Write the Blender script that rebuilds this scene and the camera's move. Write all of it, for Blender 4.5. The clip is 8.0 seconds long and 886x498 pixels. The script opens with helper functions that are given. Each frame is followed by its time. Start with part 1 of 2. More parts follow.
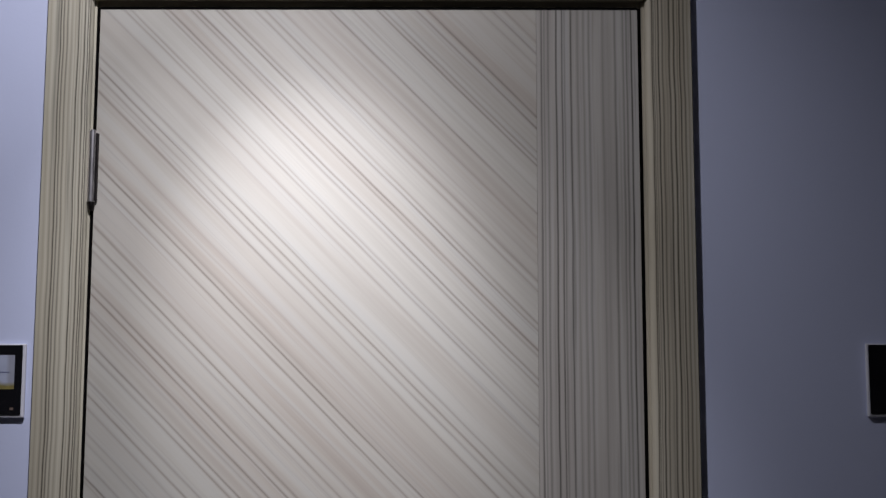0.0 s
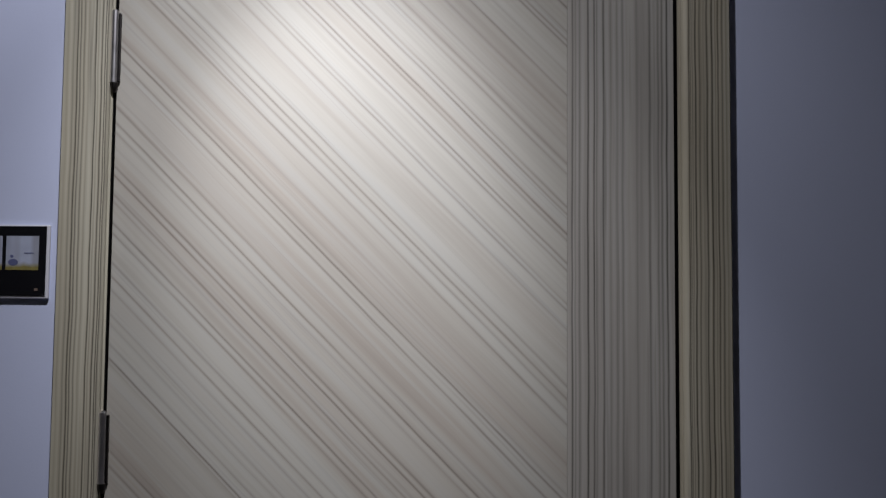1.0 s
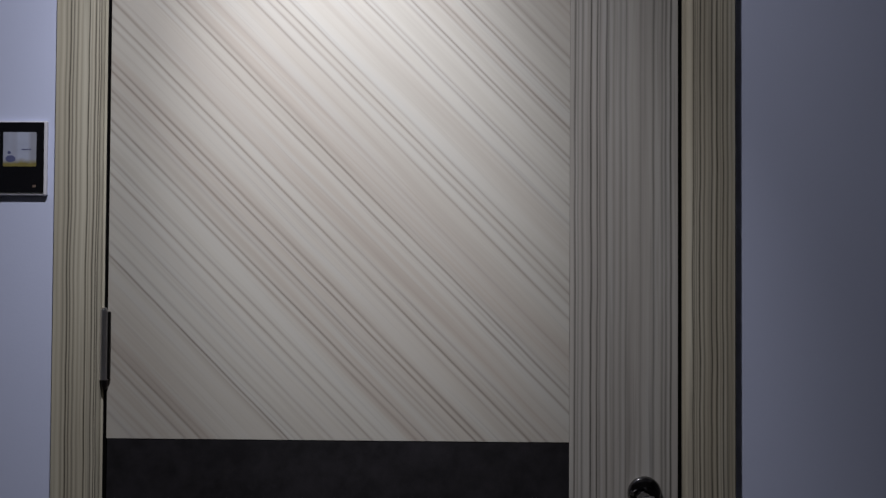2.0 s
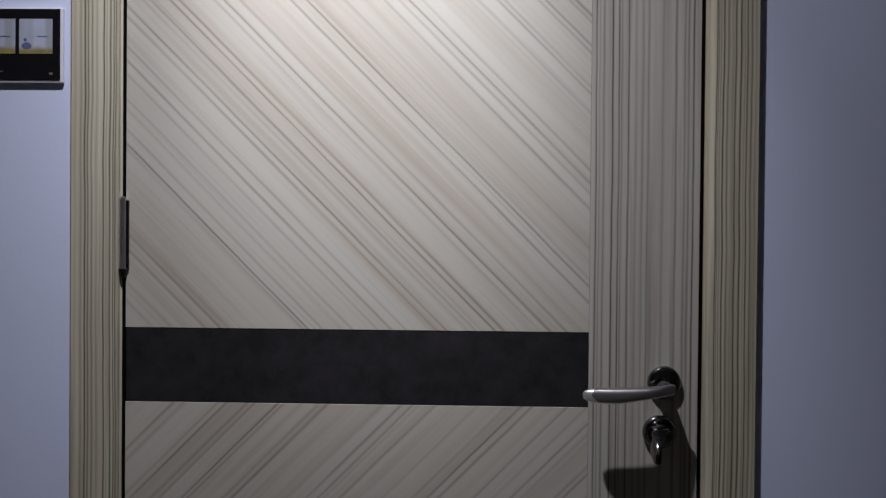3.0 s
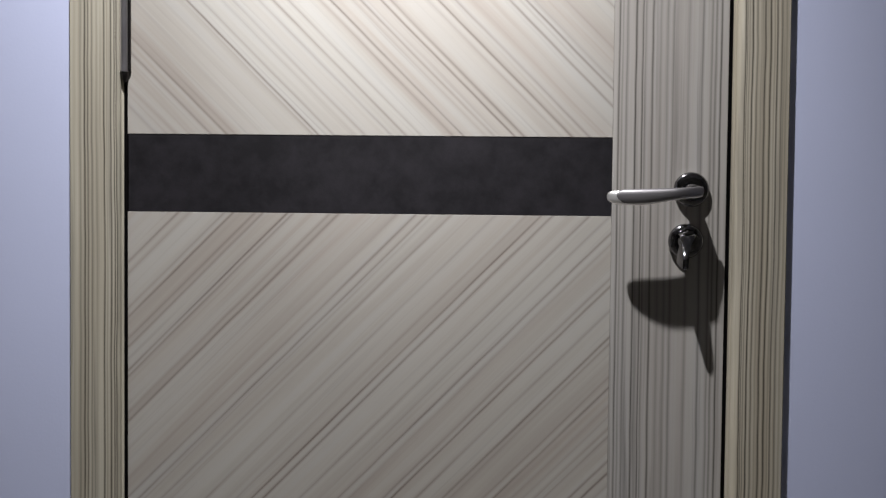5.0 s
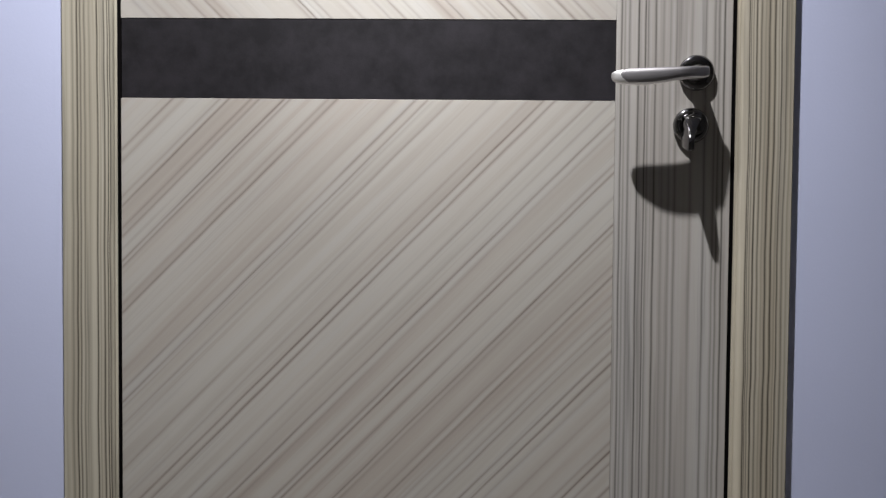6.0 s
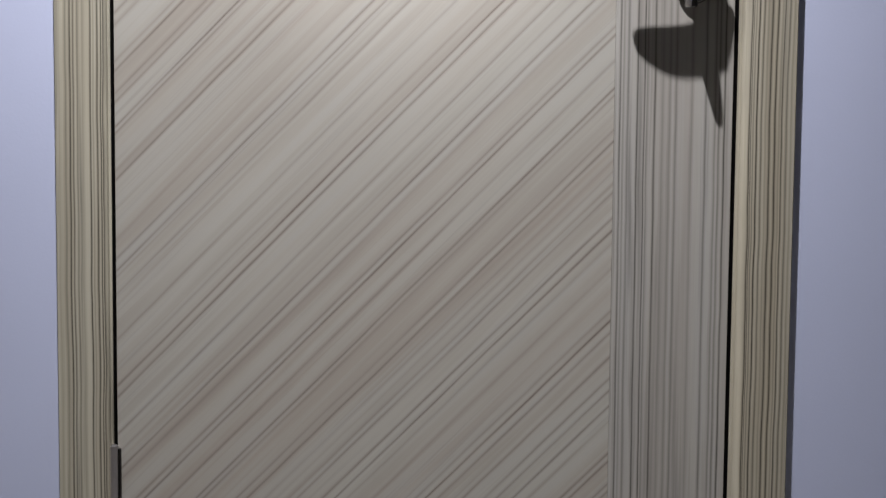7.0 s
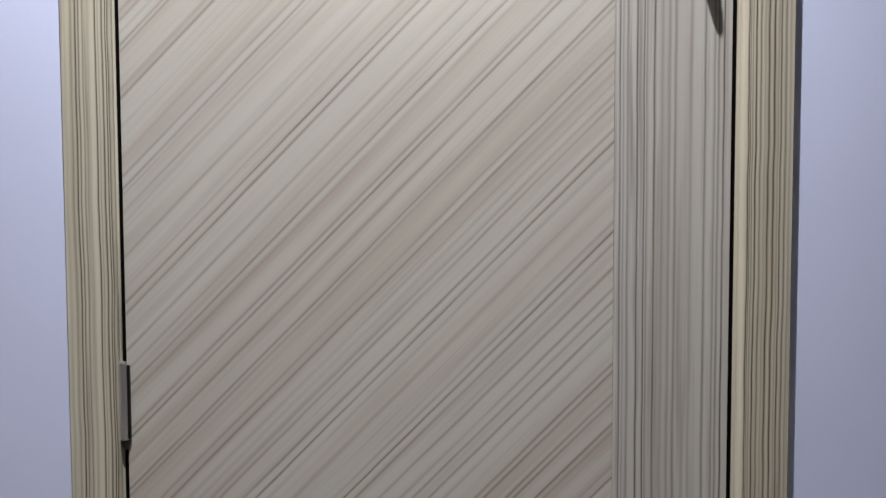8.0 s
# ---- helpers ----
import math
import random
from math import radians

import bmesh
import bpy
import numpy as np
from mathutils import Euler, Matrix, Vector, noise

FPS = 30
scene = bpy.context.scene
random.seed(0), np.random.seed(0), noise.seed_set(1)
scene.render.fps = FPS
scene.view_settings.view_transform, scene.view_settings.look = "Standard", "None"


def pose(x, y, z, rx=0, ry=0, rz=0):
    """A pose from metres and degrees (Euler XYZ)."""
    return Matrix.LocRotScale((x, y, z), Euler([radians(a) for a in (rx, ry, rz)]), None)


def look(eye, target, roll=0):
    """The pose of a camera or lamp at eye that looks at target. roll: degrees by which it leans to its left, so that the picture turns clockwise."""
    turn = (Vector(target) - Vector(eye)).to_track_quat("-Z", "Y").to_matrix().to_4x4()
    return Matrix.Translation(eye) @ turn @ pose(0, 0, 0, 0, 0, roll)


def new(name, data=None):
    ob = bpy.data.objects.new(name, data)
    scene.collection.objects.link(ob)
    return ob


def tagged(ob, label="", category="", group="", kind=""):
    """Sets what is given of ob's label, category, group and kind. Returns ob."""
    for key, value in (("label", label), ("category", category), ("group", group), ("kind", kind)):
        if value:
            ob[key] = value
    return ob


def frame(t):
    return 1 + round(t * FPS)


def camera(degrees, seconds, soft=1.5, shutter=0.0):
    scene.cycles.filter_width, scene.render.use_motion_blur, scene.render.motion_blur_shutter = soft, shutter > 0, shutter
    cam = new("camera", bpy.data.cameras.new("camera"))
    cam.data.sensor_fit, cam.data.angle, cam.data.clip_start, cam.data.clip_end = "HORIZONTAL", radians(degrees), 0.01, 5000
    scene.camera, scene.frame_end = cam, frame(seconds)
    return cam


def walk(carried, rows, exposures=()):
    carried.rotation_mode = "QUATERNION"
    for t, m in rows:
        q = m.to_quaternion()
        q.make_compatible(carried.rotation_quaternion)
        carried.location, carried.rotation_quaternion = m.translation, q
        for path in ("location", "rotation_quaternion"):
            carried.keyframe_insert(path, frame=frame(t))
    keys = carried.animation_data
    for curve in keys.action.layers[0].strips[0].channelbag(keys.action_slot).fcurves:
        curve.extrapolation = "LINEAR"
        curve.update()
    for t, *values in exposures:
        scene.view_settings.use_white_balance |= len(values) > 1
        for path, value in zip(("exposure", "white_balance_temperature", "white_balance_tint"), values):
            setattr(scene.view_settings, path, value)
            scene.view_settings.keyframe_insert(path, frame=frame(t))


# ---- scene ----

cam = camera(45.0, 8.0, soft=1.35)
PATH = [
    (0, (0.513, -1.546, 1.478), (0.51, 0.443, 1.689), 0.1),
    (0.5, (0.517, -1.523, 1.393), (0.484, 0.467, 1.585), 0.5),
    (1, (0.521, -1.507, 1.363), (0.458, 0.487, 1.509), 0.5),
    (1.5, (0.515, -1.5, 1.331), (0.473, 0.497, 1.431), 0.4),
    (3, (0.492, -1.485, 1.194), (0.429, 0.514, 1.164), 0.5),
    (3.5, (0.497, -1.474, 1.153), (0.42, 0.524, 1.103), 0.9),
    (4, (0.484, -1.462, 1.11), (0.409, 0.535, 1.042), 1.2),
    (5.5, (0.465, -1.412, 0.885), (0.409, 0.585, 0.809), 0.3),
    (6, (0.458, -1.404, 0.819), (0.412, 0.593, 0.733), 0.5),
    (6.5, (0.472, -1.391, 0.733), (0.409, 0.605, 0.621), 0.3),
    (7, (0.473, -1.387, 0.668), (0.411, 0.608, 0.547), 0.5),
    (7.5, (0.466, -1.387, 0.623), (0.413, 0.607, 0.478), -0.3),
    (8, (0.478, -1.403, 0.565), (0.403, 0.591, 0.43), -0.2),
]
# time, stops, white balance in kelvin, tint
EXPOSURES = [(0, -1.76, 6270, 13.5), (0.5, -1.77, 6300, 12.5), (1, -1.87, 6310, 10.5), (1.5, -1.93, 6320, 11), (3, -1.34, 6320, 11.5),
             (3.5, -1.05, 6330, 11.5), (4, -0.70, 6380, 11), (5.5, -0.03, 6500, 10), (6, 0.19, 6500, 10),
             (6.5, 0.38, 6500, 10), (7, 0.37, 6500, 10), (7.5, 0.59, 6500, 10), (8, 0.84, 6500, 10)]
walk(cam, [(t, look(eye, target, roll)) for t, eye, target, roll in PATH], EXPOSURES)

# ---- light: one ceiling downlight in front of the door, a second one deeper in the room ----
world = bpy.data.worlds.new("world")
scene.world = world
world.use_nodes = True
world.node_tree.nodes["Background"].inputs[0].default_value = (0.5, 0.55, 0.7, 1)
world.node_tree.nodes["Background"].inputs[1].default_value = 0.0

CEILING = 2.5
LAMP, FAR_LAMP = (0.226, -0.650, CEILING - 0.066), (0.9, -2.7, CEILING - 0.066)
# The near downlight throws a tight core inside a softer beam and a wide, weak spill.
LIGHTS = [(LAMP, (0.338, 0.0, 1.530), 190.0, 32.0), (LAMP, (0.310, 0.0, 1.250), 130.0, 58.0), (LAMP, (-0.20, 0.0, 0.770), 100.0, 170.0),
          (FAR_LAMP, (0.9, -2.699, 0.0), 4.0, 100.0)]


def spot(name, at, target, power, degrees):
    lamp = bpy.data.lights.new(name, "SPOT")
    lamp.energy, lamp.spot_size, lamp.spot_blend = power, radians(degrees), 1.0
    lamp.shadow_soft_size, lamp.color = 0.02, (0.98, 0.97, 1.0)
    ob = new(name, lamp)
    ob.matrix_world = look(at, target)
    return ob


for at, target, power, degrees in LIGHTS:
    spot("spot_lamp", at, target, power, degrees)


# ---- node helpers ----
def material(name):
    m = bpy.data.materials.new(name)
    m.use_nodes = True
    return m, m.node_tree, m.node_tree.nodes["Principled BSDF"]


def link(nt, value, socket):
    if hasattr(value, "is_output"):
        nt.links.new(value, socket)
    else:
        socket.default_value = value


def math_node(nt, op, a, b=0.0, c=0.0, clamp=False):
    n = nt.nodes.new("ShaderNodeMath")
    n.operation, n.use_clamp = op, clamp
    for value, socket in zip((a, b, c), n.inputs):
        link(nt, value, socket)
    return n.outputs[0]


def combine(nt, x, y, z=0.0):
    n = nt.nodes.new("ShaderNodeCombineXYZ")
    for value, socket in zip((x, y, z), n.inputs):
        link(nt, value, socket)
    return n.outputs[0]


def noise_node(nt, vector, scale=1.0, detail=2.0, rough=0.5):
    n = nt.nodes.new("ShaderNodeTexNoise")
    nt.links.new(vector, n.inputs["Vector"])
    n.inputs["Scale"].default_value, n.inputs["Detail"].default_value = scale, detail
    n.inputs["Roughness"].default_value = rough
    return n.outputs["Fac"]


def remap(nt, value, a, b, c=0.0, d=1.0):
    n = nt.nodes.new("ShaderNodeMapRange")
    for v, socket in zip((value, a, b, c, d), n.inputs):
        link(nt, v, socket)
    return n.outputs[0]


def mix(nt, fac, a, b):
    n = nt.nodes.new("ShaderNodeMix")
    n.data_type = "RGBA"
    link(nt, fac, n.inputs[0])
    for value, socket in ((a, n.inputs[6]), (b, n.inputs[7])):
        link(nt, value if hasattr(value, "is_output") else (*value, 1), socket)
    return n.outputs[2]


def bump(nt, bsdf, height, strength, distance):
    n = nt.nodes.new("ShaderNodeBump")
    n.inputs["Strength"].default_value, n.inputs["Distance"].default_value = strength, distance
    nt.links.new(height, n.inputs["Height"])
    nt.links.new(n.outputs[0], bsdf.inputs["Normal"])


def object_axes(nt):
    coords = nt.nodes.new("ShaderNodeTexCoord")
    split = nt.nodes.new("ShaderNodeSeparateXYZ")
    nt.links.new(coords.outputs["Object"], split.inputs[0])
    return coords.outputs["Object"], split.outputs


def streaks(nt, across, lines, half):
    """Dark veins of the veneer at the given places across the grain, as (place, depth of colour)."""
    total = 0.0
    lines = sorted(lines)
    for k in range(0, len(lines), 6):
        some = lines[k:k + 6]
        lo, hi = some[0][0] - 3 * half, some[-1][0] + 3 * half
        stops = [(lo, 0.0)]
        for n, (place, depth) in enumerate(some):
            own = half * (1.5 - 0.75 * depth)      # strong veins are thin, weak ones broad
            left = own if n == 0 else min(own, (place - some[n - 1][0]) / 2)
            right = own if n == len(some) - 1 else min(own, (some[n + 1][0] - place) / 2)
            if stops[-1][0] < place - left - 1e-5:
                stops.append((place - left, 0.0))
            stops += [(place - 0.35 * left, 0.5 * depth), (place, depth), (place + 0.35 * right, 0.5 * depth), (place + right, 0.0)]
        ramp = nt.nodes.new("ShaderNodeValToRGB")
        elements = ramp.color_ramp.elements
        elements.remove(elements[1])
        for n, (place, depth) in enumerate(stops):
            e = elements[0] if n == 0 else elements.new((place - lo) / (hi - lo))
            e.position, e.color = (place - lo) / (hi - lo), (depth, depth, depth, 1)
        nt.links.new(remap(nt, across, lo, hi), ramp.inputs[0])
        total = math_node(nt, "ADD", total, ramp.outputs[0])
    return total


def veneer(name, grain, lines, light, second, dark, half=0.0047, wander=0.0045, fine=0.3, rough=0.5, seed=0.0, hold=0.55, waver=2.2):
    """Striped wood veneer. grain: the way its veins run, 'fall' and 'rise' being 45 degrees."""
    m, nt, bsdf = material(name)
    _, (x, y, z) = object_axes(nt)
    if grain == "rise":
        across, along = math_node(nt, "SUBTRACT", z, x), math_node(nt, "ADD", z, x)
    elif grain == "fall":
        across, along = math_node(nt, "ADD", z, x), math_node(nt, "SUBTRACT", z, x)
    elif grain == "upright":
        across, along = x, z
    else:
        across, along = z, x
    slow = combine(nt, math_node(nt, "MULTIPLY", across, 7.0), math_node(nt, "MULTIPLY", along, waver), seed)
    sway = math_node(nt, "MULTIPLY", math_node(nt, "SUBTRACT", noise_node(nt, slow, 1.0, 2.0), 0.5), wander)
    quick = combine(nt, math_node(nt, "MULTIPLY", across, 25.0), math_node(nt, "MULTIPLY", along, 13.0), seed + 2.0)
    sway = math_node(nt, "MULTIPLY_ADD", math_node(nt, "SUBTRACT", noise_node(nt, quick, 1.0, 1.0), 0.5), wander * 0.3, sway)
    across = math_node(nt, "ADD", across, sway)

    def bands(a, b, detail=2.0, rough_=0.55):
        return noise_node(nt, combine(nt, math_node(nt, "MULTIPLY", across, a), math_node(nt, "MULTIPLY", along, b), seed + a * 0.37), 1.0, detail, rough_)

    broad, middle, thin, hair = bands(11, 0.5), bands(48, 1.3), bands(130, 2.2, 2.5), bands(520, 8.0, 2.0)
    patch = bands(70, 4.0)
    veins = math_node(nt, "MULTIPLY", streaks(nt, across, lines, half), remap(nt, patch, 0.32, 0.68, hold, 1.1))
    faint = math_node(nt, "MULTIPLY", remap(nt, thin, 0.52, 0.78), fine)
    faint = math_node(nt, "MULTIPLY", faint, remap(nt, middle, 0.35, 0.65, 0.25, 1.0))
    shade = math_node(nt, "MULTIPLY_ADD", remap(nt, hair, 0.45, 0.8), 0.12 * fine, math_node(nt, "MAXIMUM", veins, faint))
    base = mix(nt, remap(nt, broad, 0.36, 0.64), light, second)
    cool = tuple(c * f for c, f in zip(light, (0.97, 1.0, 1.05)))
    base = mix(nt, math_node(nt, "MULTIPLY", remap(nt, middle, 0.45, 0.7), 0.55), base, cool)
    colour = mix(nt, math_node(nt, "MULTIPLY", remap(nt, middle, 0.5, 0.3), 0.15), base, dark)
    colour = mix(nt, math_node(nt, "MINIMUM", shade, 1.0), colour, dark)
    nt.links.new(colour, bsdf.inputs["Base Color"])
    nt.links.new(remap(nt, shade, 0, 1, rough, rough + 0.14), bsdf.inputs["Roughness"])
    bsdf.inputs["Specular IOR Level"].default_value = 0.3
    relief = math_node(nt, "SUBTRACT", math_node(nt, "MULTIPLY", hair, 0.35), shade)
    bump(nt, bsdf, relief, 0.3, 0.0005)
    return m


def painted(name, colour, spread=0.04, rough=0.6, grain=0.25):
    m, nt, bsdf = material(name)
    at, _ = object_axes(nt)
    cloud = noise_node(nt, at, 1.7, 4.0)
    dark = tuple(c * (1 - 2 * spread) for c in colour)
    nt.links.new(mix(nt, remap(nt, cloud, 0.3, 0.7), colour, dark), bsdf.inputs["Base Color"])
    bsdf.inputs["Roughness"].default_value = rough
    bump(nt, bsdf, math_node(nt, "ADD", noise_node(nt, at, 260.0, 3.0), math_node(nt, "MULTIPLY", noise_node(nt, at, 24.0, 2.0), 0.6)), grain, 0.0012)
    return m


def metal(name, colour, rough, scratch=0.06):
    m, nt, bsdf = material(name)
    at, _ = object_axes(nt)
    bsdf.inputs["Base Color"].default_value, bsdf.inputs["Metallic"].default_value = (*colour, 1), 1.0
    nt.links.new(remap(nt, noise_node(nt, at, 35.0, 2.0), 0.3, 0.7, rough, rough + scratch), bsdf.inputs["Roughness"])
    return m


def plain(name, colour, rough=0.5, spread=0.1, gloss=0.5):
    m, nt, bsdf = material(name)
    at, _ = object_axes(nt)
    dark = tuple(c * (1 - spread) for c in colour)
    nt.links.new(mix(nt, noise_node(nt, at, 60.0, 3.0), colour, dark), bsdf.inputs["Base Color"])
    bsdf.inputs["Roughness"].default_value = rough
    bsdf.inputs["Specular IOR Level"].default_value = gloss
    return m


def mottled(name, light, dark, rough):
    m, nt, bsdf = material(name)
    at, _ = object_axes(nt)
    cloud = math_node(nt, "ADD", math_node(nt, "MULTIPLY", noise_node(nt, at, 34.0, 4.0, 0.6), 0.7), math_node(nt, "MULTIPLY", noise_node(nt, at, 9.0, 2.0), 0.3))
    nt.links.new(mix(nt, remap(nt, cloud, 0.38, 0.62), dark, light), bsdf.inputs["Base Color"])
    nt.links.new(remap(nt, cloud, 0.3, 0.7, rough + 0.1, rough), bsdf.inputs["Roughness"])
    bsdf.inputs["Specular IOR Level"].default_value = 0.2
    bump(nt, bsdf, noise_node(nt, at, 420.0, 3.0), 0.2, 0.0006)
    return m


# ---- materials ----
# Veins of the slanting panels, by height plus or minus distance from the hinge side.
LOWER_STILE = [(-0.535, 0.8), (-0.512, 0.5), (-0.483, 0.9), (-0.468, 0.4), (-0.421, 0.5), (-0.410, 0.9), (-0.381, 0.8), (-0.371, 0.75),
               (-0.341, 0.8), (-0.330, 0.8), (-0.288, 0.4), (-0.268, 0.75), (-0.247, 0.6), (-0.231, 0.5), (-0.203, 0.6),
               (-0.171, 0.7), (-0.155, 0.95), (-0.142, 0.4), (-0.087, 0.3), (-0.054, 0.35), (-0.038, 0.95), (-0.022, 0.7),
               (0.011, 0.6), (0.022, 0.4), (0.038, 0.3), (0.053, 0.3), (0.077, 0.8), (0.091, 0.45), (0.135, 0.5), (0.144, 0.85),
               (0.180, 0.55), (0.212, 0.85), (0.223, 0.55), (0.268, 0.35), (0.283, 0.7)]
LOWER_BAND = [(0.307, 0.35), (0.334, 0.5), (0.383, 0.75), (0.398, 0.9), (0.418, 0.35), (0.459, 0.4), (0.518, 0.45), (0.541, 0.35), (0.549, 0.75), (0.565, 0.55),
              (0.591, 0.25), (0.669, 0.7), (0.681, 0.45), (0.730, 0.5), (0.738, 0.85), (0.770, 0.6), (0.781, 0.5), (0.810, 0.8), (0.822, 0.45), (0.869, 0.35), (0.885, 0.7)]
UPPER_BAND = [(1.098, 0.35), (1.124, 0.3), (1.171, 0.6), (1.192, 0.75), (1.204, 0.3), (1.309, 0.35), (1.316, 0.9), (1.336, 0.5), (1.364, 0.25), (1.378, 0.4),
              (1.413, 0.4), (1.432, 0.75), (1.452, 0.45), (1.495, 0.6), (1.509, 0.8), (1.539, 0.35), (1.550, 0.65), (1.577, 0.9), (1.590, 0.65), (1.639, 0.35),
              (1.653, 0.85), (1.676, 0.5)]
UPPER_STILE = [(1.747, 0.7), (1.769, 0.85), (1.780, 0.35), (1.822, 0.3), (1.877, 0.6), (1.898, 0.5), (1.912, 0.75), (1.930, 0.5),
               (2.008, 0.4), (2.035, 0.55), (2.044, 0.45), (2.091, 0.55), (2.101, 0.8), (2.134, 0.55), (2.143, 0.8), (2.172, 0.75),
               (2.182, 0.6), (2.229, 0.5), (2.244, 0.5), (2.268, 0.35), (2.306, 0.35), (2.341, 0.7), (2.374, 0.35), (2.412, 0.85),
               (2.421, 0.5), (2.433, 0.4), (2.469, 0.7), (2.486, 0.75), (2.563, 0.3), (2.582, 0.5), (2.600, 0.4)]
STILE = [(0.656, 0.8), (0.660, 0.4), (0.666, 0.55), (0.678, 0.95), (0.687, 0.9), (0.690, 0.5), (0.700, 0.85), (0.710, 0.35), (0.719, 0.4),
         (0.727, 0.5), (0.747, 0.35), (0.765, 0.6), (0.777, 0.5), (0.782, 0.6), (0.789, 0.95)]
CASING_LOCK = [(0.8180, 1.0), (0.8196, 0.8), (0.8225, 0.55), (0.8268, 1.0), (0.8328, 0.7), (0.8380, 0.35), (0.8430, 0.9), (0.8500, 0.95), (0.8552, 0.4), (0.8583, 0.9),
               (0.8645, 0.7), (0.8700, 0.4)]
CASING_HINGE = [(-0.0680, 0.25), (-0.0595, 0.45), (-0.0535, 0.95), (-0.0495, 0.75), (-0.0440, 0.6), (-0.0375, 0.35), (-0.0270, 1.0), (-0.0235, 0.4), (-0.0180, 0.9),
                (-0.0132, 1.0), (-0.0114, 0.9)]

PALE, BEIGE = (0.437, 0.418, 0.375), (0.388, 0.353, 0.309)
upper_wood = veneer("ash_striped_veneer_falling", "fall", UPPER_BAND + UPPER_STILE, PALE, BEIGE, (0.152, 0.122, 0.103), seed=3.1)
lower_wood = veneer("ash_striped_veneer_rising", "rise", LOWER_STILE + LOWER_BAND, PALE, BEIGE, (0.142, 0.110, 0.092), seed=8.4)
stile_wood = veneer("striped_veneer_upright", "upright", STILE, (0.425, 0.405, 0.37), (0.375, 0.35, 0.32), (0.035, 0.03, 0.025), half=0.0030, wander=0.0035, fine=0.7, hold=0.8, seed=5.7, waver=5.0)
casing_lock_wood = veneer("olive_striped_veneer", "upright", CASING_LOCK, (0.51, 0.47, 0.375), (0.43, 0.385, 0.295), (0.032, 0.024, 0.017), half=0.0033, wander=0.005, fine=0.75, hold=0.95, seed=1.3, waver=6.0)
casing_hinge_wood = veneer("olive_striped_veneer_hinge_side", "upright", CASING_HINGE, (0.51, 0.48, 0.385), (0.45, 0.41, 0.32), (0.04, 0.03, 0.02), half=0.0034, wander=0.005, fine=0.75, hold=0.95, seed=2.6, waver=6.0)
head_wood = veneer("olive_striped_veneer_head", "level", [(2.02, 0.7), (2.035, 0.8), (2.05, 0.6)], (0.51, 0.47, 0.375), (0.43, 0.385, 0.295), (0.032, 0.024, 0.017), half=0.0018, seed=4.2)
dark_panel = mottled("charcoal_laminate", (0.0180, 0.0163, 0.0195), (0.0078, 0.0071, 0.0086), 0.62)
wall_paint = painted("lavender_wall_paint", (0.550, 0.592, 0.785), 0.03, 0.6, 0.08)
hall_paint = painted("greige_hall_paint", (0.34, 0.33, 0.30), 0.04, 0.6, 0.08)
ceiling_paint = painted("white_ceiling_paint", (0.75, 0.75, 0.77))
floor_tile = painted("grey_floor_tile", (0.17, 0.16, 0.14), 0.08, 0.4, 0.1)
chrome = metal("dark_chrome", (0.20, 0.195, 0.20), 0.09, 0.02)
satin = metal("satin_nickel", (0.27, 0.26, 0.265), 0.50, 0.03)
bright_nickel = metal("bright_nickel", (0.92, 0.91, 0.90), 0.45, 0.03)
steel = metal("brushed_steel", (0.66, 0.64, 0.66), 0.30)
bronze = metal("blackened_steel", (0.05, 0.045, 0.045), 0.35)
black_glass = plain("black_glass", (0.008, 0.008, 0.010), 0.12, 0.2)
silver_plastic = plain("silver_plastic", (0.62, 0.62, 0.68), 0.4)
# Near-black and almost glossless: the darkness of the door gaps put into a colour.
gap_black = plain("gap_shade_black", (0.003, 0.0025, 0.0025), 0.9, 0.1, 0.05)
# Board of the core and stops, its colour darkened to include their shade.
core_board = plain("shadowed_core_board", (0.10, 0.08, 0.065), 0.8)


def picture_material(name):
    """A small printed view: pale grey-blue above, ochre ground below."""
    m, nt, bsdf = material(name)
    at, (x, y, z) = object_axes(nt)
    side = noise_node(nt, combine(nt, math_node(nt, "MULTIPLY", x, 45.0), 0.0, 0.0), 1.0, 1.0)
    sky = mix(nt, remap(nt, side, 0.42, 0.58), (0.40, 0.43, 0.55), (0.30, 0.31, 0.36))
    sky = mix(nt, math_node(nt, "MULTIPLY", noise_node(nt, at, 60.0, 2.0), 0.35), sky, (0.17, 0.185, 0.25))
    ground = mix(nt, noise_node(nt, at, 150.0, 2.0), (0.30, 0.25, 0.07), (0.12, 0.105, 0.05))
    edge = math_node(nt, "ADD", z, math_node(nt, "MULTIPLY", noise_node(nt, at, 40.0, 2.0), 0.012))
    nt.links.new(mix(nt, remap(nt, edge, 1.4500, 1.4565), ground, sky), bsdf.inputs["Base Color"])
    bsdf.inputs["Roughness"].default_value = 0.25
    return m


picture_print = picture_material("printed_view")
figure_print = plain("blue_grey_print", (0.10, 0.11, 0.22), 0.3)
mark_print = plain("orange_print", (0.15, 0.11, 0.09), 0.4)
lens_glow, glow_tree, glow_bsdf = material("lamp_lens")
glow_bsdf.inputs["Emission Color"].default_value, glow_bsdf.inputs["Emission Strength"].default_value = (1, 0.97, 0.92, 1), 20.0


# ---- mesh helpers ----
def part(name, bm, mat, parent=None, label="", smooth=False):
    """Links a bmesh as one mesh object, under its thing or part."""
    bmesh.ops.recalc_face_normals(bm, faces=bm.faces)
    for f in bm.faces:
        f.smooth = smooth
    me = bpy.data.meshes.new(name)
    bm.to_mesh(me)
    bm.free()
    me.materials.append(mat)
    if smooth:
        me.set_sharp_from_angle(angle=radians(40))
    ob = new(name, me)
    ob.parent = parent
    if label:
        ob["label"] = label
    return ob


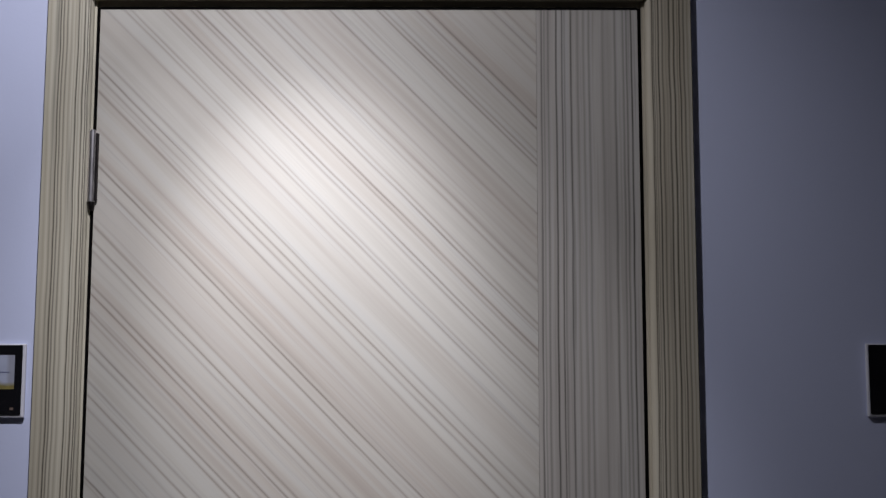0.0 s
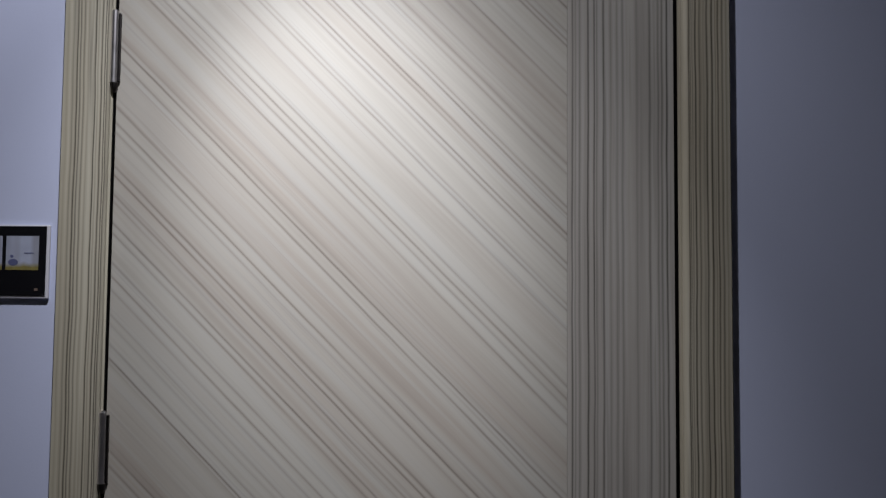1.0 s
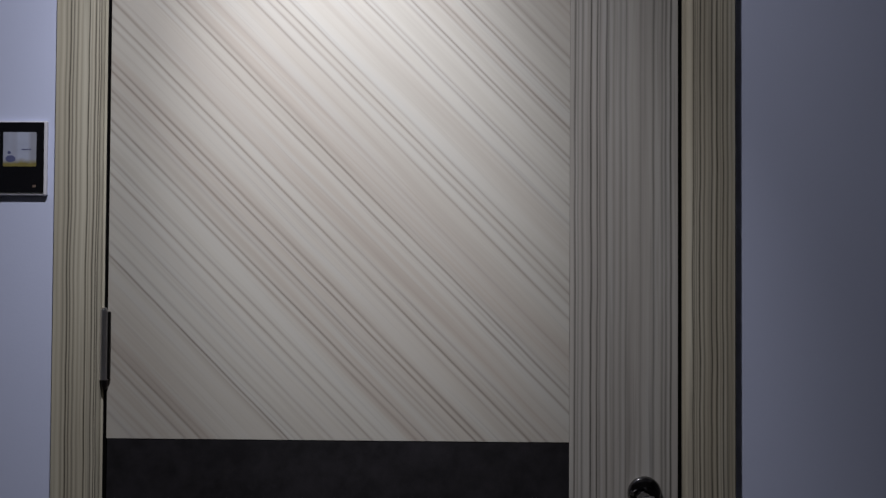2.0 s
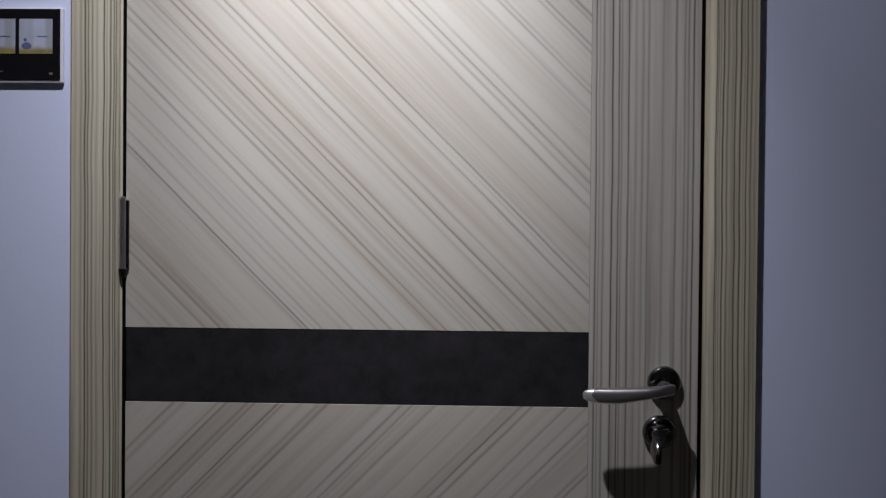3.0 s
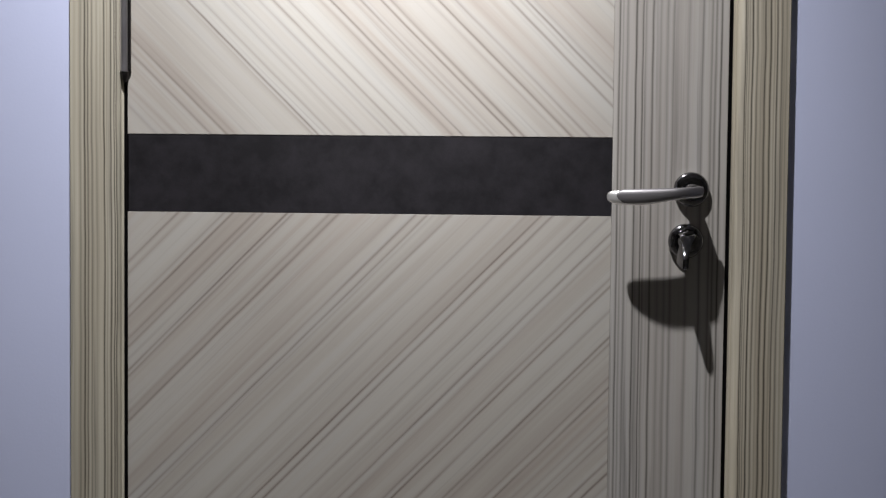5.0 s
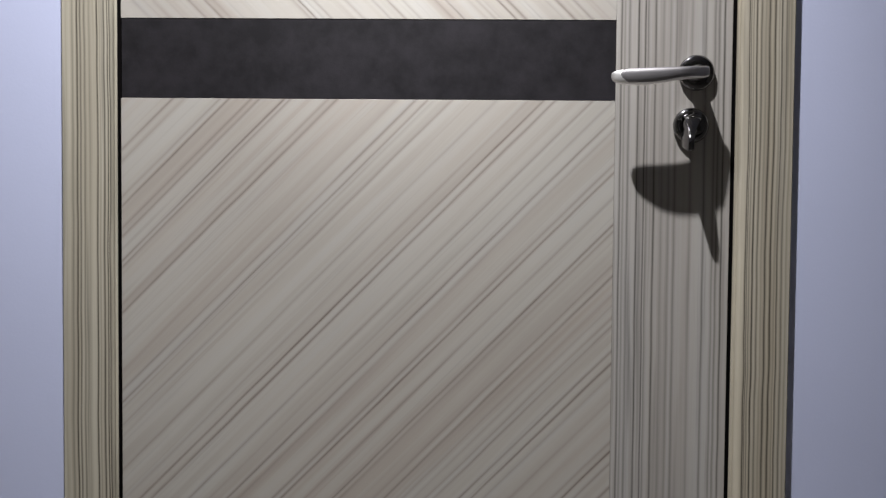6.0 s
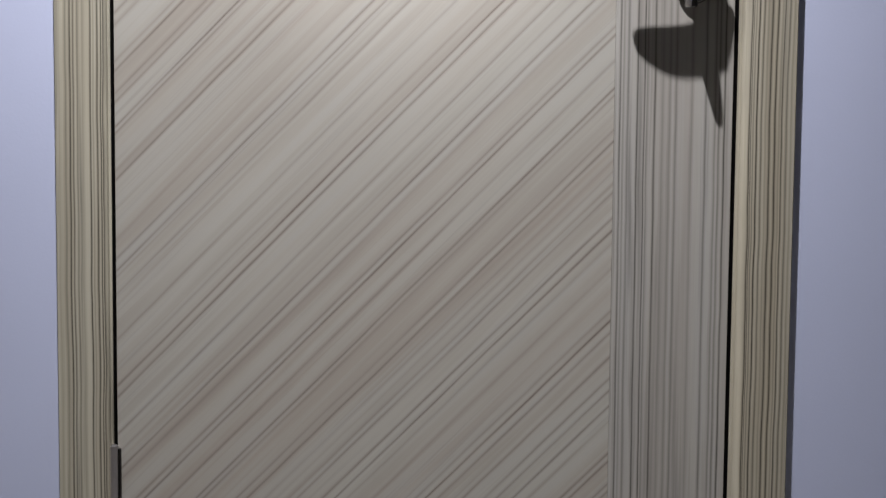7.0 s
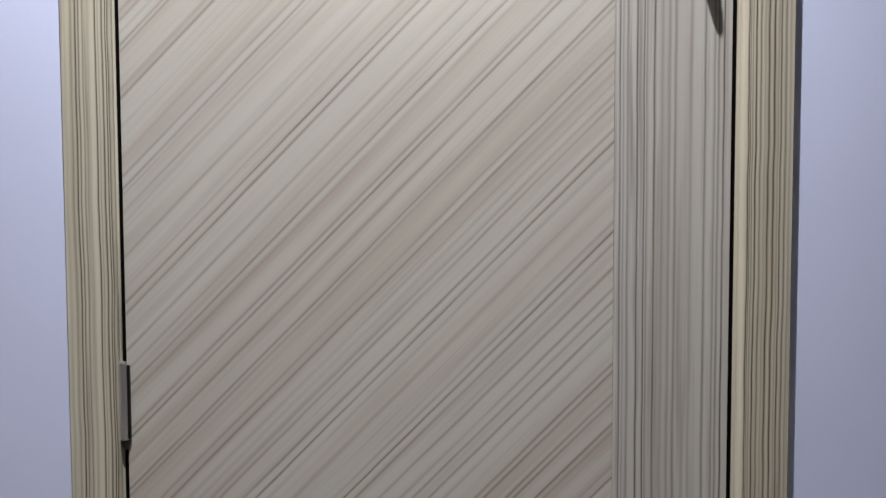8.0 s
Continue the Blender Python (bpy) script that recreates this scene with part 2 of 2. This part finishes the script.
def block(x0, x1, y0, y1, z0, z1, soft=0.0, steps=2):
    bm = bmesh.new()
    bmesh.ops.create_cube(bm, size=1)
    bmesh.ops.transform(bm, verts=bm.verts, matrix=Matrix.LocRotScale(((x0 + x1) / 2, (y0 + y1) / 2, (z0 + z1) / 2), None, (x1 - x0, y1 - y0, z1 - z0)))
    if soft:
        bmesh.ops.bevel(bm, geom=list(bm.edges), offset=soft, segments=steps, affect="EDGES", profile=0.5)
    return bm


def extrude(profile, z0, z1, turn=None):
    """An outline in x and y, drawn up from z0 to z1."""
    bm = bmesh.new()
    low, high = [bm.verts.new((x, y, z0)) for x, y in profile], [bm.verts.new((x, y, z1)) for x, y in profile]
    n = len(profile)
    for k in range(n):
        bm.faces.new((low[k], low[(k + 1) % n], high[(k + 1) % n], high[k]))
    bm.faces.new(low[::-1]), bm.faces.new(high)
    if turn:
        bmesh.ops.transform(bm, verts=bm.verts, matrix=turn)
    return bm


def rings(sections, bm=None):
    """A closed skin over rings of equal length."""
    bm = bm or bmesh.new()
    made = [[bm.verts.new(p) for p in ring] for ring in sections]
    for a, b in zip(made, made[1:]):
        for k in range(len(a)):
            bm.faces.new((a[k], a[(k + 1) % len(a)], b[(k + 1) % len(b)], b[k]))
    bm.faces.new(made[0][::-1]), bm.faces.new(made[-1])
    return bm


def turned(cx, cz, profile, sides=40, bm=None):
    """A round body on an axis along y: profile of (radius, y)."""
    return rings([[(cx + r * math.cos(2 * math.pi * k / sides), y, cz + r * math.sin(2 * math.pi * k / sides)) for k in range(sides)] for r, y in profile], bm)


def post(cx, cy, profile, sides=24, bm=None):
    """A round body on an upright axis: profile of (radius, z)."""
    return rings([[(cx + r * math.cos(2 * math.pi * k / sides), cy + r * math.sin(2 * math.pi * k / sides), z) for k in range(sides)] for r, z in profile], bm)


def thing(name, label="", category="", kind="", group=""):
    return tagged(new(name), label, category, group, kind)


# ---- the room ----
X0, X1, Y0, TOP = -1.5, 2.5, -3.4, CEILING
tagged(part("wall_hinge_side", block(X0, -0.030, 0.0, 0.14, 0, TOP), wall_paint), "smooth lavender painted wall beside the door", "wall", kind="structure")
tagged(part("wall_lock_side", block(0.831, X1, 0.0, 0.14, 0, TOP), wall_paint), "smooth lavender painted wall beside the door", "wall", kind="structure")
tagged(part("wall_over_door", block(-0.030, 0.831, 0.0, 0.14, 2.034, TOP), wall_paint), "lavender painted wall above the door", "wall", kind="structure")
tagged(part("wall_west", block(X0 - 0.12, X0, Y0, 0.14, 0, TOP), hall_paint), "greige painted side wall", "wall", kind="structure")
tagged(part("wall_east", block(X1, X1 + 0.12, Y0, 0.14, 0, TOP), hall_paint), "greige painted side wall", "wall", kind="structure")
tagged(part("wall_south", block(X0, X1, Y0 - 0.12, Y0, 0, TOP), hall_paint), "greige painted wall opposite the door", "wall", kind="structure")
tagged(part("floor", block(X0 - 0.12, X1 + 0.12, Y0 - 0.12, 0.5, -0.1, 0), floor_tile), "grey tiled floor", "floor", kind="structure")
tagged(part("ceiling", block(X0 - 0.12, X1 + 0.12, Y0 - 0.12, 0.5, TOP, TOP + 0.1), ceiling_paint), "white painted ceiling", "ceiling", kind="structure")

# ---- door frame: jamb lining, stop and casing ----
FACE = -0.012


def casing_profile(inner, outer, ease=0.008, face=FACE):
    """Flat board with a rounded inner edge and a slightly eased outer edge."""
    s = 1 if inner < outer else -1
    pts = [(outer, 0.0), (outer, face + 0.001), (outer - s * 0.001, face)]
    for k in range(7):
        a = math.pi / 2 * k / 6
        pts.append((inner + s * ease * (1 - math.sin(a)), face + ease * (1 - math.cos(a))))
    return pts + [(inner, 0.0)]


door_frame = thing("door_frame", "olive-toned striped wood veneer door frame with rounded casing", "door frame", "structure")
part("casing", extrude(casing_profile(-0.0082, -0.074), 0, 2.074), casing_hinge_wood, door_frame, "upright casing on the hinge side", True)
part("casing", extrude(casing_profile(0.8092, 0.876), 0, 2.074), casing_lock_wood, door_frame, "upright casing on the lock side", True)
part("head_casing", extrude([(-y, x) for x, y in casing_profile(2.0135, 2.074, 0.0015, -0.0135)], -0.008, 0.808,
     Matrix(((0, 0, 1, 0), (-1, 0, 0, 0), (0, 1, 0, 0), (0, 0, 0, 1)))), head_wood, door_frame, "level casing over the door", True)
part("jamb", block(-0.029, -0.0052, 0.001, 0.14, 0, 2.033), casing_hinge_wood, door_frame)
part("jamb", block(0.8046, 0.830, 0.001, 0.14, 0, 2.033), casing_lock_wood, door_frame)
part("head_jamb", block(-0.0045, 0.8040, 0.0065, 0.14, 2.005, 2.033), head_wood, door_frame)
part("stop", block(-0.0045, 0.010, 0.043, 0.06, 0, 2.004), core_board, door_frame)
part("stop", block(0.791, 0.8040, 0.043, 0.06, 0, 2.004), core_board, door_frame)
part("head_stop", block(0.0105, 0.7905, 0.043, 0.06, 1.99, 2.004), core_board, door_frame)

# Added black strips that fill the gaps round the leaf with painted shade.
part("gap_shade", block(0.7991, 0.8043, 0.0022, 0.042, 0.006, 2.003), gap_black, door_frame, "black strip added as the shade in the door gap")
part("gap_shade", block(-0.0050, -0.0003, 0.0018, 0.042, 0.006, 2.003), gap_black, door_frame, "black strip added as the shade in the door gap")
part("gap_shade", block(0.0000, 0.7989, 0.0022, 0.042, 2.0004, 2.0046), gap_black, door_frame, "black strip added as the shade in the door gap")

# ---- door leaf ----
LEAF_L, LEAF_R, JOINT, LOW, HIGH = 0.0003, 0.7988, 0.6485, 0.954, 1.0575
door = thing("door_1", "closed pale striped veneer door with slanting grain and a black band", "door", "structure")
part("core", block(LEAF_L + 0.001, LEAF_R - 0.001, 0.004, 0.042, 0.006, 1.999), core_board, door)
part("upper_panel", block(LEAF_L, JOINT - 0.0001, 0.0, 0.0038, HIGH + 0.0005, 2.0, 0.0003, 1), upper_wood, door, "upper veneer panel with grain falling to the lock side")
part("lower_panel", block(LEAF_L, JOINT - 0.0001, 0.0, 0.0038, 0.005, LOW - 0.0005, 0.0003, 1), lower_wood, door, "lower veneer panel with grain rising to the lock side")
part("lock_stile", block(JOINT + 0.0001, LEAF_R, 0.0, 0.0038, 0.005, 2.0, 0.0003, 1), stile_wood, door, "upright-grained stile on the lock side")
part("band", block(LEAF_L + 0.001, JOINT - 0.0006, 0.0006, 0.0038, LOW + 0.0003, HIGH - 0.0003), dark_panel, door, "matt charcoal inlaid band")


def hinge(z0, z1):
    """Barrel of five knuckles with a pointed dark foot, and the two leaf edges beside it."""
    cx, cy, r = -0.0032, -0.0038, 0.0055
    step = (z1 - z0) / 5
    body = part("hinge", block(-0.0045, -0.0015, -0.003, 0.035, z0 + 0.001, z1 - 0.001), bronze, door, "steel butt hinge with a round barrel")
    for k in range(5):
        a, b = z0 + k * step + 0.00002, z0 + (k + 1) * step - 0.00002
        part("knuckle", post(cx, cy, [(r - 0.0001, a), (r, a + 0.0001), (r, b - 0.0001), (r - 0.0001, b)]), steel, body, smooth=True)
    part("leaf_edge", block(0.0018, 0.0056, -0.0056, -0.0002, z0 + 0.001, z1 - 0.003, 0.0012), bronze, body)
    part("foot", post(cx + 0.0012, cy, [(0.0050, z0 - 0.0002), (0.0051, z0 - 0.003), (0.0046, z0 - 0.007), (0.0034, z0 - 0.011), (0.0016, z0 - 0.014)]), bronze, body, "dark pointed pin end", True)
    part("cap", post(cx, cy, [(0.0035, z1), (0.0036, z1 + 0.0015), (0.002, z1 + 0.0024)]), steel, body, smooth=True)


for z0, z1 in ((1.710, 1.815), (1.140, 1.239), (0.214, 0.318)):
    hinge(z0, z1)

# Lever handle on a round rose.
RX, RZ = 0.752, 0.990
rose = part("lever_handle", turned(RX, RZ, [(0.0225, 0.0003), (0.0232, -0.003), (0.0228, -0.0065), (0.0205, -0.0092), (0.0150, -0.0103), (0.0105, -0.0106), (0.0100, -0.013)]), chrome, door, "round dark chrome rose with a lever", True)


def lever(rows, swell=1.0, lift=0.0, proud=0.0):
    """A bar with softly squared sections: x, back, front, mid height and half height of each."""
    loops = []
    for x, a, b, z, h in rows:
        loop = []
        for k in range(28):
            c, s = math.cos(2 * math.pi * k / 28), math.sin(2 * math.pi * k / 28)
            c, s = math.copysign(abs(c) ** 0.42, c), math.copysign(abs(s) ** 0.75, s)
            loop.append((x, (a + b - proud) / 2 + (b - proud - a) / 2 * c, z + lift + swell * h * s))
        loops.append(loop)
    return rings(loops)


LEVER = [(0.7600, -0.0400, -0.0450, 0.9865, 0.0032), (0.7585, -0.0390, -0.0480, 0.9865, 0.0058), (0.7540, -0.0390, -0.0500, 0.9860, 0.0072),
         (0.7460, -0.0410, -0.0570, 0.9850, 0.0072), (0.7340, -0.0435, -0.0660, 0.9838, 0.0072), (0.7180, -0.0445, -0.0682, 0.9823, 0.0078),
         (0.7000, -0.0460, -0.0680, 0.9803, 0.0092), (0.6820, -0.0465, -0.0675, 0.9788, 0.0102), (0.6680, -0.0468, -0.0658, 0.9783, 0.0101),
         (0.6560, -0.0468, -0.0632, 0.9783, 0.0097)]
TIP = [(0.6480, -0.0470, -0.0610, 0.9785, 0.0090), (0.6420, -0.0476, -0.0588, 0.9788, 0.0078),
       (0.6385, -0.0484, -0.0568, 0.9790, 0.0062), (0.6365, -0.0493, -0.0550, 0.9791, 0.0042), (0.6358, -0.0504, -0.0535, 0.9792, 0.0018)]
GRIP_END = [(0.6520, -0.0470, -0.0620, 0.9789, 0.0082), (0.6485, -0.0474, -0.0606, 0.9792, 0.0062), (0.6462, -0.0482, -0.0594, 0.9795, 0.0036)]
part("lever", lever(LEVER[1:] + TIP, 0.95), bright_nickel, rose, "bright nickel lever with a rounded tip", True)
part("grip_face", lever(LEVER + GRIP_END, 0.97, 0.0008, 0.0008), satin, rose, "grey satin face of the lever", True)
part("neck", turned(RX - 0.0045, RZ - 0.003, [(0.0115, -0.010), (0.0106, -0.016), (0.0103, -0.030), (0.0096, -0.040), (0.0074, -0.046)], 28), chrome, rose, "chrome neck", True)

# Cylinder escutcheon with a thumb turn.
LX, LZ = 0.746, 0.922
lock = part("lock_rose", turned(LX, LZ, [(0.0225, 0.0003), (0.0232, -0.003), (0.0228, -0.0070), (0.0205, -0.0098), (0.0165, -0.0108), (0.0150, -0.0100), (0.0145, -0.0096)]), chrome, door, "round dark chrome lock rose", True)
part("collar", turned(LX, LZ, [(0.0138, -0.009), (0.0138, -0.027), (0.0128, -0.0305), (0.0108, -0.0315)], 32), chrome, lock, smooth=True)


def turn_grip():
    """A wedge, broad above and narrow below, rounded at its free end."""
    loops = []
    for z, off, half, reach in ((0.8930, -0.0095, 0.0036, -0.0540), (0.8942, -0.0095, 0.0046, -0.0555), (0.9040, -0.0092, 0.0048, -0.0555), (0.9110, -0.0085, 0.0050, -0.0530),
                                (0.9190, -0.0060, 0.0064, -0.0430), (0.9270, -0.0030, 0.0098, -0.0360), (0.9315, -0.0020, 0.0108, -0.0345), (0.9335, -0.0020, 0.0090, -0.0325)):
        loop = []
        for sx, y in ((-1, -0.018), (-1, reach + 0.004), (-0.75, reach + 0.001), (-0.3, reach), (0.3, reach), (0.75, reach + 0.001), (1, reach + 0.004), (1, -0.018)):
            loop.append((LX + off + sx * half, y, z - 0.006 * (-0.018 - y) / 0.035))
        loops.append(loop)
    return rings(loops)


part("thumb_turn", turn_grip(), chrome, lock, "tapered chrome thumb turn", True)


# ---- wall plates beside the door ----
def wall_plate(x0, x1, z0, z1, pictures, label, ground=-0.0065):
    plate = thing("wall_plate", label, "wall panel")
    part("rim", block(x0, x1, ground, 0.0, z0, z1, 0.0016), silver_plastic, plate, "thin silver rim")
    part("glass", block(x0 + 0.0026, x1 - 0.0038, ground - 0.0016, ground - 0.0001, z0 + 0.0042, z1 - 0.0018, 0.0006), black_glass, plate, "glossy black front")
    for a, b in pictures:
        shown = part("picture", block(a, b, ground - 0.0021, ground - 0.0018, z0 + 0.0405, z1 - 0.0160), picture_print, plate, "small printed view, pale above and ochre below")
        bm = turned(a + 0.0105, z0 + 0.0515, [(0.0058, ground - 0.0022), (0.0055, ground - 0.0024)], 16)
        bmesh.ops.scale(bm, vec=(1.25, 1, 0.85), verts=bm.verts, space=Matrix.Translation((-a - 0.0105, 0, -z0 - 0.0515)))
        turned(a + 0.0085, z0 + 0.0600, [(0.0024, ground - 0.0022), (0.0022, ground - 0.0024)], 12, bm)
        part("printed_shape", bm, figure_print, shown)
        part("printed_bar", block(a + 0.026, a + 0.040, ground - 0.0024, ground - 0.0022, z0 + 0.0640, z0 + 0.0652), figure_print, shown)
    if pictures:
        part("printed_mark", block(x1 - 0.0190, x1 - 0.0140, ground - 0.0021, ground - 0.0018, z0 + 0.0112, z0 + 0.0145), mark_print, plate)
        part("printed_mark", block(x1 - 0.0950, x1 - 0.0840, ground - 0.0021, ground - 0.0018, z0 + 0.0150, z0 + 0.0165), figure_print, plate)
    return plate


wall_plate(-0.2112, -0.0872, 1.3985, 1.5035, ((-0.1485, -0.1015), (-0.2010, -0.1540)), "glossy black wall plate with two small pictures in a silver rim")
wall_plate(1.117, 1.241, 1.4020, 1.5060, (), "plain glossy black wall plate with a silver rim")


# ---- ceiling downlights ----
def downlight(x, y):
    z = CEILING
    lamp = thing("downlight", "round white recessed ceiling downlight, switched on", "ceiling light", group="ceiling downlights")
    ring = bmesh.new()
    loops = []
    for r, h in ((0.046, -0.001), (0.058, -0.001), (0.058, -0.004), (0.055, -0.006), (0.048, -0.006), (0.046, -0.004)):
        loops.append([ring.verts.new((x + r * math.cos(2 * math.pi * k / 40), y + r * math.sin(2 * math.pi * k / 40), z + h)) for k in range(40)])
    for a, b in zip(loops, loops[1:] + loops[:1]):
        for k in range(40):
            ring.faces.new((a[k], a[(k + 1) % 40], b[(k + 1) % 40], b[k]))
    part("trim_ring", ring, ceiling_paint, lamp, smooth=True)
    part("lens", post(x, y, [(0.045, z - 0.0015), (0.045, z - 0.003)], 32), lens_glow, lamp, "glowing lens")


for x, y, _ in (LAMP, FAR_LAMP):
    downlight(x, y)
